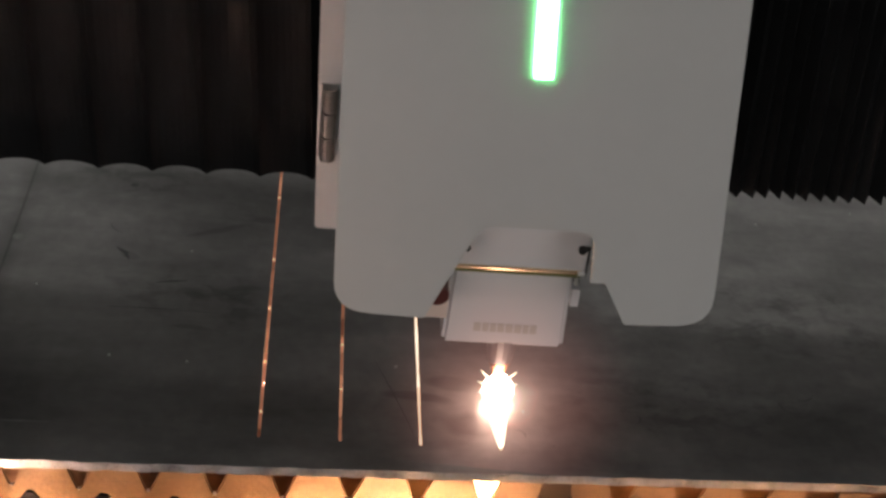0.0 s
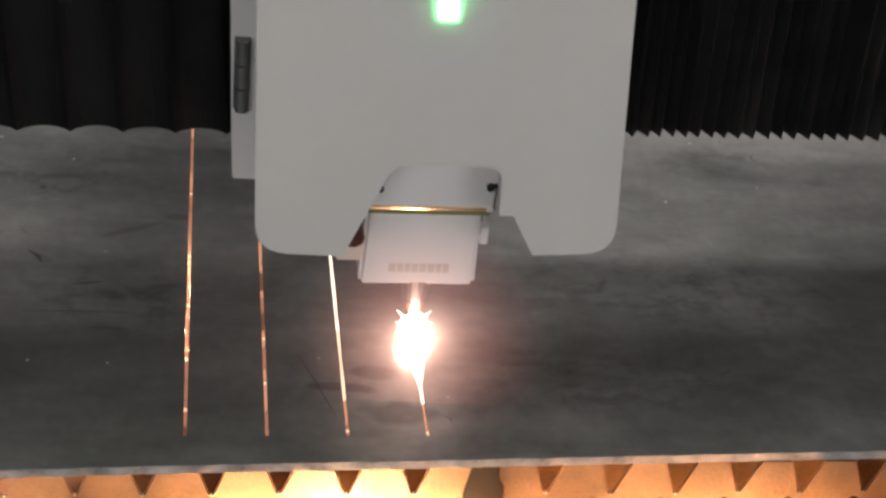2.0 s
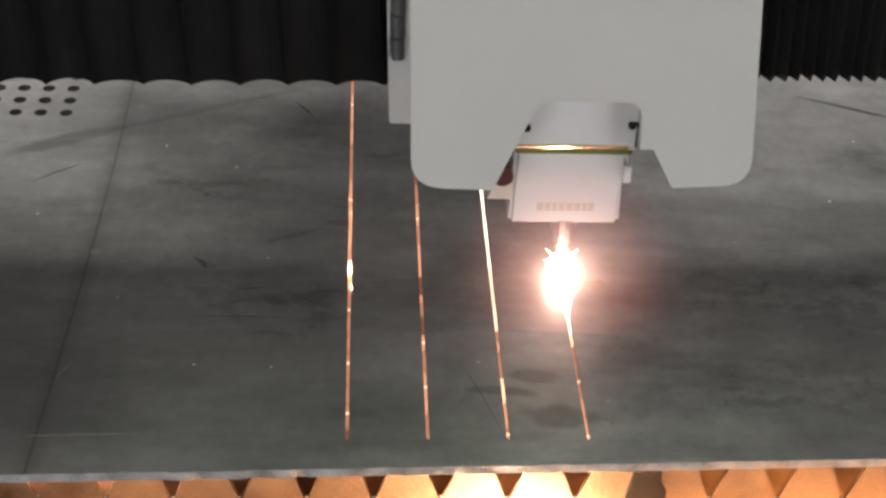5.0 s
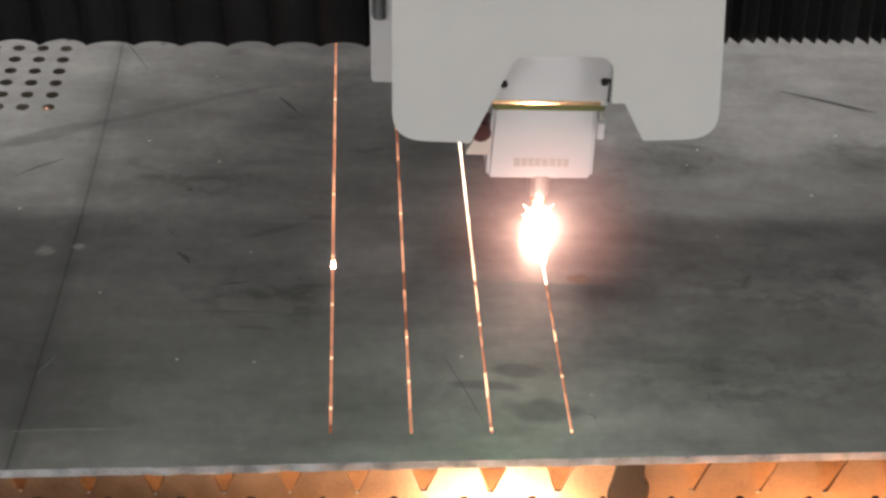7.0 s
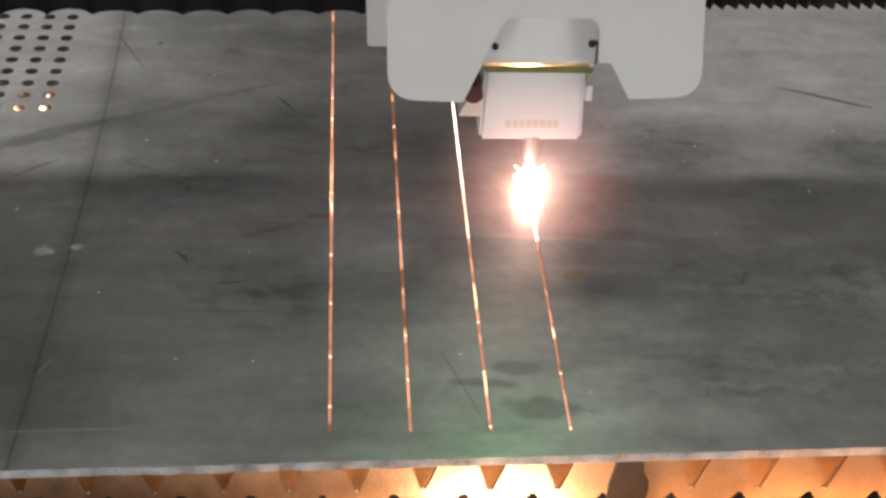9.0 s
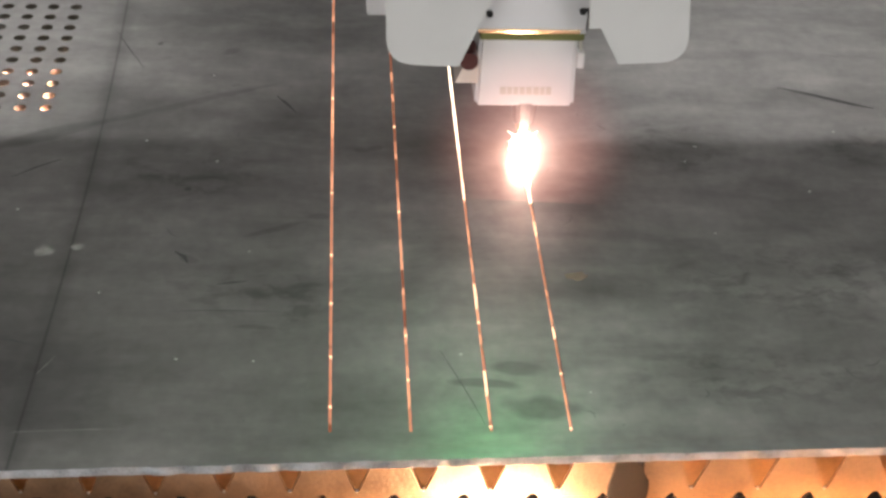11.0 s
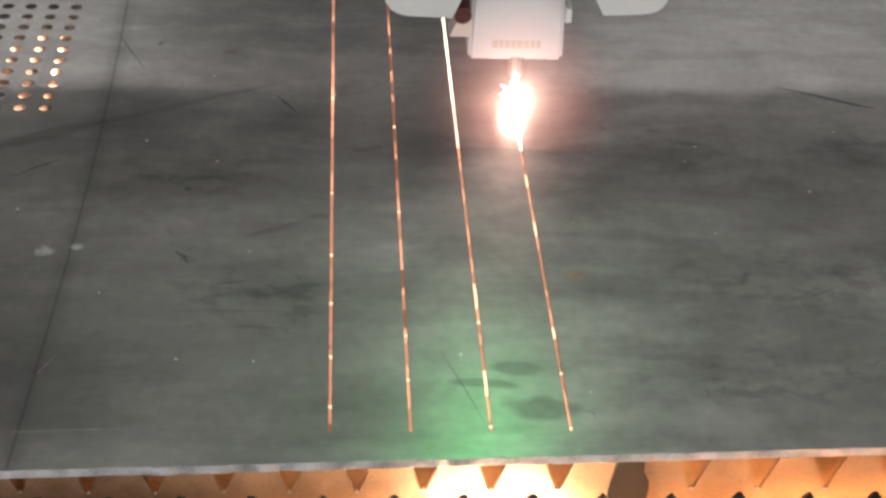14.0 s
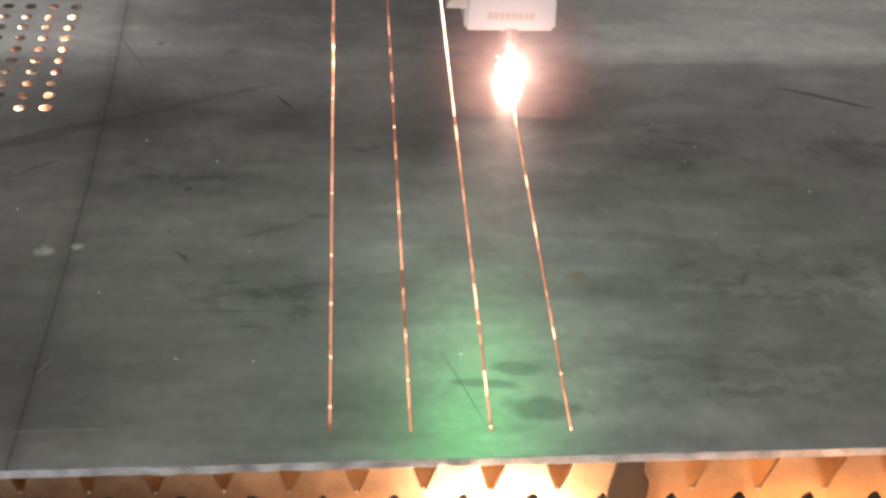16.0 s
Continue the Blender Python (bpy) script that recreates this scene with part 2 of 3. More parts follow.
# ---- mesh helpers ----
def mesh(name, bm, material, smooth=False):
    me = bpy.data.meshes.new(name)
    bmesh.ops.recalc_face_normals(bm, faces=bm.faces)
    bm.to_mesh(me)
    bm.free()
    for m in material if isinstance(material, (list, tuple)) else (material,):
        me.materials.append(m)
    if smooth:
        for p in me.polygons:
            p.use_smooth = True
    return me


def part(name, bm, material, parent=None, label="", smooth=False):
    ob = new(name, mesh(name, bm, material, smooth))
    if parent:
        ob.parent = parent
    if label:
        ob["label"] = label
    return ob


def box(x0, x1, y0, y1, z0, z1, bevel=0.0, bm=None):
    bm = bm or bmesh.new()
    r = bmesh.ops.create_cube(bm, size=1, matrix=Matrix.LocRotScale(((x0 + x1) / 2, (y0 + y1) / 2, (z0 + z1) / 2), None, (x1 - x0, y1 - y0, z1 - z0)))
    if bevel:
        bmesh.ops.bevel(bm, geom=list({e for v in r["verts"] for e in v.link_edges}), offset=bevel, segments=3, affect="EDGES", profile=0.6)
    return bm


def rod(a, b, r0, r1=None, n=16, bm=None):
    """A capped rod or cone from a to b."""
    bm = bm or bmesh.new()
    a, b = Vector(a), Vector(b)
    m = Matrix.Translation((a + b) / 2) @ (b - a).to_track_quat("Z", "Y").to_matrix().to_4x4()
    bmesh.ops.create_cone(bm, cap_ends=True, segments=n, radius1=r0, radius2=r0 if r1 is None else r1, depth=(b - a).length, matrix=m)
    return bm


def slab(outline, y0, y1, bevel=0.0):
    """A plate whose outline is given in x and z, from y0 back to y1."""
    bm = bmesh.new()
    f = bm.faces.new([bm.verts.new((x, y0, z)) for x, z in outline])
    r = bmesh.ops.extrude_face_region(bm, geom=[f])
    bmesh.ops.translate(bm, verts=[v for v in r["geom"] if isinstance(v, bmesh.types.BMVert)], vec=(0, y1 - y0, 0))
    if bevel:
        edges = [e for e in bm.edges if abs(e.verts[0].co.y - e.verts[1].co.y) < 1e-6 and abs(e.verts[0].co.y - y0) < 1e-6]
        bmesh.ops.bevel(bm, geom=edges, offset=bevel, segments=2, affect="EDGES")
    return bm


def rounded(points):
    """An outline with its corners rounded: points of x, z and radius."""
    out, n = [], len(points)
    for i, (x, z, r) in enumerate(points):
        p, a, c = Vector((x, z)), Vector(points[i - 1][:2]), Vector(points[(i + 1) % n][:2])
        if not r:
            out.append((x, z))
            continue
        u, w = (a - p).normalized(), (c - p).normalized()
        d = min(r / math.tan(u.angle(w) / 2), (a - p).length * 0.49, (c - p).length * 0.49)
        s, e = p + u * d, p + w * d
        for k in range(7):
            t = k / 6
            q = s * (1 - t) ** 2 + p * 2 * t * (1 - t) + e * t * t
            out.append((q.x, q.y))
    return out


# ---- the room ----
def room():
    def wall(name, *b):
        return tagged(part(name, box(*b), M_ROOM), "plain painted workshop wall", "wall", kind="structure")
    wall("wall_north", -4.2, 4.2, 5.0, 5.2, 0, 3.52)
    wall("wall_south", -4.2, 4.2, -5.2, -5.0, 0, 3.52)
    wall("wall_west", -4.2, -4.0, -5.0, 5.0, 0, 3.52)
    wall("wall_east", 4.0, 4.2, -5.0, 5.0, 0, 3.52)
    tagged(part("floor", box(-4.2, 4.2, -5.2, 5.2, -0.1, 0), M_FLOOR), "grey concrete workshop floor", "floor", kind="structure")
    tagged(part("ceiling", box(-4.2, 4.2, -5.2, 5.2, 3.52, 3.6), M_ROOM), "plain workshop ceiling", "ceiling", kind="structure")
    first, height = None, 0.0
    for lx, ly, lz, _ in LAMPS:
        if lz != height:
            height = lz
            first = tagged(new("ceiling_light"), "long white workshop ceiling light", "ceiling light", "ceiling lights")
            part("housing", box(-0.8, 0.8, -0.2, 0.2, 0.04, 0.14, 0.01), M_WHITE, first)
            part("rod", rod((-0.6, 0, 0.14), (-0.6, 0, 3.46 - lz), 0.01), M_GREY, first)
            part("rod", rod((0.6, 0, 0.14), (0.6, 0, 3.46 - lz), 0.01), M_GREY, first)
            part("diffuser", box(-0.76, 0.76, -0.17, 0.17, 0.0, 0.036), M_LAMP, first)
            first.matrix_basis = pose(lx, ly, lz + 0.06)
        else:
            copy_thing(first, pose(lx, ly, lz + 0.06))


room()


# ---- the steel plate with its cuts and its block of holes ----
THICK = 0.007
CUTS = ((-0.18, 0.95), (-0.12, 0.95), (-0.06, 0.95), (0.0, 0.60))
KERF = 0.0012
HX, HY, HPX, HPY, HR = -0.4590, 0.4818, 0.0243, 0.0247, 0.0062
HCOLS, HROWS = 6, 12


def front(x):
    """The plate's front edge, a little askew and ragged."""
    j = noise.noise(Vector((x * 55, 0, 0))) * 0.0009 + noise.noise(Vector((x * 200, 3, 0))) * 0.0005
    if -0.31 < x < -0.25:
        j += 0.0022 * max(0, noise.noise(Vector((x * 160, 7, 0)))) - 0.0008
    return -0.0397 + (x + 0.4127) * 0.0299 + j


def steel_plate():
    bm = bmesh.new()
    lo = TOP - THICK

    def quad(pts, z, mi=0):
        f = bm.faces.new([bm.verts.new((x, y, z)) for x, y in pts])
        f.material_index = mi

    def both(pts):
        quad(pts, TOP)
        quad(pts[::-1], lo)

    def side(a, c, mi):
        f = bm.faces.new([bm.verts.new(p) for p in ((*a, TOP), (*c, TOP), (*c, lo), (*a, lo))])
        f.material_index = mi

    x0, x1, back = -1.0, 0.9, 1.35
    ks = [(x - KERF, x + KERF, e) for x, e in CUTS]
    # front margin, up to where the cuts begin
    xs = sorted({round(x0 + 0.005 * i, 5) for i in range(int((x1 - x0) / 0.005) + 1)})
    for a, c in zip(xs, xs[1:]):
        quad([(a, front(a)), (c, front(c)), (c, 0), (a, 0)], TOP)
        quad([(a, 0), (c, 0), (c, front(c)), (a, front(a))], lo)
        za, zc = [0.0006 * noise.noise(Vector((x * 120, 11, 0))) for x in (a, c)]
        f = bm.faces.new([bm.verts.new(p) for p in ((a, front(a), TOP), (c, front(c), TOP), (c, front(c) - 0.0006 + zc, lo), (a, front(a) - 0.0006 + za, lo))])
        f.material_index = 1
    # bands between the cuts
    edges = [-0.4465] + [v for k in ks for v in k[:2]] + [x1]
    for i in range(0, len(edges), 2):
        both([(edges[i], 0), (edges[i + 1], 0), (edges[i + 1], back), (edges[i], back)])
    for a, c, e in ks:
        both([(a, e), (c, e), (c, back), (a, back)])
        side((a, 0), (a, e), 2)
        side((c, 0), (c, e), 2)
        side((a, 0), (c, 0), 2)
        side((a, e), (c, e), 2)
    # the block of holes
    hx1, hx0 = HX + HPX / 2, HX + HPX / 2 - HCOLS * HPX
    hy0, hy1 = HY - HPY / 2, HY - HPY / 2 + HROWS * HPY
    both([(x0, 0), (hx0, 0), (hx0, back), (x0, back)])
    both([(hx0, 0), (hx1, 0), (hx1, hy0), (hx0, hy0)])
    both([(hx0, hy1), (hx1, hy1), (hx1, back), (hx0, back)])
    both([(hx1, 0), (-0.4465, 0), (-0.4465, back), (hx1, back)])
    n = 24
    for i in range(HCOLS):
        for j in range(HROWS):
            cx, cy = HX - i * HPX + random.uniform(-1, 1) * 0.0003, HY + j * HPY
            lx, ly = HX - i * HPX, HY + j * HPY
            ring = []
            for k in range(n):
                a = 2 * math.pi * (k + 0.5) / n
                ca, sa = math.cos(a), math.sin(a)
                s = 1 / max(abs(ca), abs(sa))
                ring.append(((cx + HR * ca, cy + HR * sa), (lx + HPX / 2 * ca * s, ly + HPY / 2 * sa * s)))
            for k in range(n):
                (p, P), (q, Q) = ring[k], ring[(k + 1) % n]
                both([p, P, Q, q])
                side(p, q, 2)
            for ux, uy in ((1, 1), (1, -1), (-1, 1), (-1, -1)):
                corner = (lx + ux * HPX / 2, ly + uy * HPY / 2)
                ps = sorted((P for _, P in ring), key=lambda P: (P[0] - corner[0]) ** 2 + (P[1] - corner[1]) ** 2)[:2]
                both([corner, ps[0], ps[1]])
    side((x0, 0), (x0, back), 1)
    side((x1, 0), (x1, back), 1)
    side((x0, back), (x1, back), 1)
    for f in bm.faces:
        f.normal_update()
        if abs(f.normal.z) > 0.5 and (f.calc_center_median().z > TOP - 0.001) != (f.normal.z > 0):
            f.normal_flip()
    me = bpy.data.meshes.new("steel_plate")
    bm.to_mesh(me)
    bm.free()
    for m in (M_PLATE, M_CUT, M_WALL):
        me.materials.append(m)
    return tagged(new("steel_plate", me), "grey mill-scaled steel plate with long cuts and drilled holes", "steel plate")


plate = steel_plate()


# ---- marks on the plate ----
def blot(name, cx, cy, rx, ry, turn, material, seed, lift=0.0003, n=28, ragged=0.25):
    bm = bmesh.new()
    vs = []
    for k in range(n):
        a = 2 * math.pi * k / n
        r = 1 + ragged * 2 * noise.noise(Vector((math.cos(a) * 1.5 + seed * 7.3, math.sin(a) * 1.5, seed)))
        vs.append((rx * r * math.cos(a), ry * r * math.sin(a)))
    c, s = math.cos(radians(turn)), math.sin(radians(turn))
    f = bm.faces.new([bm.verts.new((cx + x * c - y * s, cy + x * s + y * c, TOP + lift)) for x, y in vs])
    r = bmesh.ops.extrude_face_region(bm, geom=[f])
    bmesh.ops.translate(bm, verts=[v for v in r["geom"] if isinstance(v, bmesh.types.BMVert)], vec=(0, 0, -lift * 0.9))
    return part(name, bm, material, plate)


def scratch(points, w, material, lift=0.0002):
    bm = bmesh.new()
    rows = []
    for i, (x, y) in enumerate(points):
        a, c = Vector(points[max(0, i - 1)]), Vector(points[min(len(points) - 1, i + 1)])
        d = (c - a).normalized()
        ww = w * (0.3 if i in (0, len(points) - 1) else 1)
        rows.append([bm.verts.new((x + d.y * ww * s, y - d.x * ww * s, TOP + z)) for s, z in ((-1, 0.00002), (0, lift), (1, 0.00002))])
    for r, q in zip(rows, rows[1:]):
        for k in range(2):
            bm.faces.new((r[k], r[k + 1], q[k + 1], q[k]))
    return part("scratch", bm, material, plate)


def marks():
    scratch([(-0.412, 0.002), (-0.385, 0.0035), (-0.351, 0.0047), (-0.33, 0.005)], 0.0006, M_CHALK)
    scratch([(0.2768, 0.5362), (0.31, 0.521), (0.345, 0.503), (0.366, 0.4939)], 0.0026, M_SCRIBE)
    scratch([(-0.2355, 0.5094), (-0.226, 0.495), (-0.2151, 0.4756)], 0.0018, M_SCRIBE)
    scratch([(-0.094, 0.099), (-0.082, 0.065), (-0.072, 0.035), (-0.064, 0.008)], 0.0004, M_SCRIBE)
    scratch([(-0.41, 0.105), (-0.43, 0.112), (-0.46, 0.118)], 0.0012, M_SCRIBE)
    scratch([(-0.31, 0.15), (-0.27, 0.151), (-0.22, 0.149)], 0.0008, M_SCRIBE)
    for x, y, r in ((-0.2868, 0.3832, 0.0015), (-0.0776, 0.0922, 0.0016), (0.1692, 0.4155, 0.0014), (0.3128, 0.4456, 0.0014), (-0.355, 0.42, 0.0012),
                    (-0.30, 0.087, 0.0013), (-0.24, 0.084, 0.0012), (0.154, 0.387, 0.0011), (0.16, 0.265, 0.0011), (-0.30, 0.55, 0.0012), (0.02, 0.045, 0.001),
                    (0.262, 0.335, 0.0016), (-0.456, 0.30, 0.0016), (0.36, 0.365, 0.0011), (-0.37, 0.175, 0.001), (-0.25, 0.235, 0.001)):
        blot("spatter", x, y, r * 0.95, r * 0.75, 20, M_MARK_W, x * 31 + y, 0.0006, 10)
    scratch([(-0.408, 0.647), (-0.392, 0.609), (-0.372, 0.566)], 0.0009, M_SCRIBE)
    scratch([(-0.313, 0.235), (-0.305, 0.228), (-0.301, 0.218)], 0.0022, M_SCRIBE)
    scratch([(-0.275, 0.187), (-0.262, 0.190), (-0.250, 0.192)], 0.0016, M_SCRIBE)
    scratch([(-0.470, 0.355), (-0.450, 0.372), (-0.430, 0.386)], 0.0016, M_SCRIBE)
    scratch([(-0.404, 0.070), (-0.398, 0.082), (-0.393, 0.092)], 0.0007, M_CHALK)
    # fine scuffs and specks all over the plate
    faint = mat("faint_scuff", (0.23, 0.23, 0.222), 0.42, 0.45)
    for i in range(22):
        x, y, a = random.uniform(-0.50, 0.42), random.uniform(0.01, 0.72), random.uniform(0, math.pi)
        l, bend = random.uniform(0.006, 0.022), random.uniform(-0.004, 0.004)
        scratch([(x + (u - 0.5) * l * math.cos(a) - bend * math.sin(a) * math.sin(math.pi * u), y + (u - 0.5) * l * math.sin(a) + bend * math.cos(a) * math.sin(math.pi * u)) for u in (0, 0.33, 0.66, 1)], random.uniform(0.0004, 0.0011), faint, 0.0001)
    for i in range(40):
        r = random.uniform(0.0005, 0.0010)
        blot("speck", random.uniform(-0.50, 0.42), random.uniform(0.0, 0.72), r * 1.3, r, 40 * i, M_CHALK, i * 3.1, 0.0004, 7)
    blot("chalk_spot", -0.4233, 0.2351, 0.0075, 0.005, 8, M_CHALK, 1, 0.0002)
    blot("chalk_spot", -0.3962, 0.2421, 0.0065, 0.0038, 8, M_CHALK, 2, 0.0002)
    rust = mat("rust_spot", (0.24, 0.19, 0.14), 0.7, 0.1, 80, 0.25)
    blot("rust_spot", 0.0281, 0.1996, 0.0085, 0.0058, 0, rust, 3, 0.0002)
    fleck = mat("dull_fleck", (0.13, 0.13, 0.125), 0.42, 0.4, 60, 0.25, 0.1)
    for i, (x, y, r) in enumerate(((-0.31, 0.335, 0.0035), (-0.36, 0.62, 0.003))):
        blot("dark_fleck", x, y, r, r * 0.7, 30 * i, fleck, 20 + i, 0.0002, 12)


marks()


def kerf_lights():
    """Spark light that shines up through the cuts, put in as glowing pieces of uneven lengths."""
    for (x, end), levels in zip(CUTS, ((0, 1, 1, 1, 2), (0, 1, 1, 2, 2), (1, 1, 2, 2, 3), (1, 1, 2, 2, 3))):
        y = 0.001
        while y < min(end, 0.80) - 0.03:
            l = random.uniform(0.008, 0.036)
            k = random.choice(levels)
            w = KERF - 0.0001
            bm = bmesh.new()
            rows = []
            for u, ww in ((0, 0.55), (0.25, 1.0), (0.75, 1.0), (1, 0.55)):
                rows.append([bm.verts.new((x + sx * w * ww, y + u * l, TOP + z)) for sx, z in ((-1, -0.003), (0, -0.0018), (1, -0.003), (1, -0.006), (-1, -0.006))])
            for r, q in zip(rows, rows[1:]):
                for i in range(5):
                    bm.faces.new((r[i], r[(i + 1) % 5], q[(i + 1) % 5], q[i]))
            bm.faces.new(rows[0])
            bm.faces.new(rows[-1][::-1])
            part("kerf_light", bm, M_KERF_LIGHT[k], plate)
            y += l + random.choice((0.0004, 0.0008, 0.002, 0.005))
    for x, ys in ((-0.18, (0.030, 0.091, 0.162, 0.232, 0.331, 0.508)), (-0.12, (0.062, 0.118, 0.300, 0.452)), (-0.06, (0.006, 0.071, 0.136)), (0.0, (0.004, 0.069))):
        for y in ys:
            part("kerf_light", box(x - KERF * 0.75, x + KERF * 0.75, y, y + 0.0026, TOP - 0.004, TOP - 0.0014, 0.0004), M_KERF_LIGHT[3], plate, "bright fleck of spark light put into a cut")


kerf_lights()


# ---- the bed: toothed slats, rails, tray ----
def slat_outline(x0, x1, first, pitch, top, base, depth, wide, warped):
    """A toothed strip in x and z with its notches, and their lowest points; warped: drawn out along its length."""
    pts, lows = [(x0, base), (x0, top)], []
    k = math.ceil((x0 + wide - first) / pitch)
    while first + k * pitch + wide < x1:
        c = first + k * pitch + random.uniform(-1, 1) * 0.0006
        c += max(0.0, 0.0027 + 0.025 * c) if warped else 0.0
        d, w = depth * random.uniform(0.95, 1.05), wide * random.uniform(0.94, 1.05)
        pts += [(c - w / 2, top - random.uniform(0, 0.0008)), (c - 0.0022, top - d + 0.0015), (c - 0.001, top - d), (c + 0.001, top - d), (c + 0.0022, top - d + 0.0015),
                (c + w / 2, top - random.uniform(0, 0.0008))]
        lows.append((c, top - d))
        k += 1
    return pts + [(x1, top), (x1, base)], lows


def slats():
    zt = TOP - THICK - 0.0003
    # the foremost slat wears the near-black slag colour: its backlit shade is painted
    specs = [(-0.060, -0.1088 - 0.0005, 0.0502, zt - 0.0022, 0.034, 0.0465, "toothed steel slat in front of the plate, backlit shade put into its near-black colour")]
    specs += [(-0.020 + 0.065 * i, -0.0609 + (0 if i == 0 else random.uniform(-0.02, 0.02)), 0.0494, zt, 0.033, 0.0262, "heat-stained toothed steel slat under the plate, lit orange") for i in range(19)]
    for y, first, pitch, top, depth, wide, label in specs:
        outline, lows = slat_outline(-0.98, 0.88, first, pitch, top, 0.56, depth, wide, y == -0.020)
        slat = tagged(part("support_slat", slab(outline, y, y + 0.003), M_SLAT if y > -0.05 else M_SLAG_SHADE), label, "support slat", "slats of the cutting bed")
        if y == -0.020:
            for c, z in lows:
                bm = bmesh.new()
                bmesh.ops.create_icosphere(bm, subdivisions=2, radius=0.0012, matrix=Matrix.Translation((c, y + 0.0005, z + 0.0004)))
                part("dross_bead", bm, M_CUT, slat, "bright bead of dross in a notch", True)


def slag():
    edge = []
    for i in range(40):
        a = 2 * math.pi * i / 40
        r = 1 + 0.5 * noise.noise(Vector((math.cos(a) * 2, math.sin(a) * 2, 4)))
        edge.append((0.0430 + 0.0150 * r * math.cos(a), min(0.7915, 0.752 + 0.052 * r * math.sin(a))))
    bm = slab(edge, -0.0222, -0.0203, 0.0006)
    tagged(part("slag_crust", bm, M_SLAG_SHADE), "dark slag crust stuck on a toothed slat", "slag", kind="stuff")


def bed():
    b = tagged(new("cutting_bed"), "grey steel bed frame that carries the slats", "machine bed")
    part("side_rail", box(-1.06, -0.985, -0.3, 1.5, 0.1, 0.76, 0.004), M_BED, b)
    part("side_rail", box(0.885, 0.96, -0.3, 1.5, 0.1, 0.76, 0.004), M_BED, b)
    part("front_rail", box(-0.985, 0.885, -0.30, -0.22, 0.1, 0.70, 0.004), M_BED, b)
    part("back_rail", box(-0.985, 0.885, 1.42, 1.5, 0.1, 0.76, 0.004), M_BED, b)
    part("slag_tray", box(-0.985, 0.885, -0.22, 1.42, 0.30, 0.32), M_SLAG_SHADE, b)
    part("slat_ledge", box(-0.985, -0.94, -0.22, 1.42, 0.52, 0.56), M_BED, b)
    part("slat_ledge", box(0.84, 0.885, -0.22, 1.42, 0.52, 0.56), M_BED, b)
    for x in (-1.02, 0.92):
        for y in (-0.2, 1.4):
            part("foot", rod((x, y, 0), (x, y, 0.1), 0.03), M_DARK, b)


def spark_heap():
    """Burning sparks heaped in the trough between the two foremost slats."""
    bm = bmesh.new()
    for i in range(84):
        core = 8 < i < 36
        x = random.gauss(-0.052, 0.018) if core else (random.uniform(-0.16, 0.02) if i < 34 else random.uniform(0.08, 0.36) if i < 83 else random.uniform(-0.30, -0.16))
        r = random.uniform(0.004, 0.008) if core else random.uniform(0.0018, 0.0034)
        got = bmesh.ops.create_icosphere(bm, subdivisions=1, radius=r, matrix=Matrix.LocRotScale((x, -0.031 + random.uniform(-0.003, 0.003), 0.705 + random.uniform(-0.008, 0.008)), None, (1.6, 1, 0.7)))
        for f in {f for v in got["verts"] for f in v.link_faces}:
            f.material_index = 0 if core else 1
    # lumps added in the second trough to brighten the slat behind the notches
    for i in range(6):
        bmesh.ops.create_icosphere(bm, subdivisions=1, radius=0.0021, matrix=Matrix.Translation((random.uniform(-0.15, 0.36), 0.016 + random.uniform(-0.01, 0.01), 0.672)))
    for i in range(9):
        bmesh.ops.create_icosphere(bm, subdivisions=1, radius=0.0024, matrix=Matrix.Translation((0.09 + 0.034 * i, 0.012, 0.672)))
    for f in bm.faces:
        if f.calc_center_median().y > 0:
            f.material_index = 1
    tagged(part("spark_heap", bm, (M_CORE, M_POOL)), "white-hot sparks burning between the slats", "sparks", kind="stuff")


def slat_light():
    """Glowing lumps added to light the slats during the first stretch of the cut, and that sink into the tray."""
    bm = bmesh.new()
    for i in range(46):
        x = random.uniform(-0.40, 0.02) if i < 30 else random.uniform(0.02, 0.34)
        r = random.uniform(0.0022, 0.0042)
        if i % 3 == 0:  # the densest part, straight below the nozzle
            x, r = random.gauss(-0.05, 0.05), r * 1.7
        bmesh.ops.create_icosphere(bm, subdivisions=1, radius=r, matrix=Matrix.LocRotScale((x, -0.031 + random.uniform(-0.003, 0.003), -0.085 + random.uniform(-0.008, 0.008)), None, (1.6, 1, 0.8)))
    return tagged(part("slat_light", bm, M_SLAT_LIGHT), "orange glowing lumps added to light the slats early, then sinking", "sparks", kind="stuff")


slats()
slag()
slat_lumps = slat_light()
bed()
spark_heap()


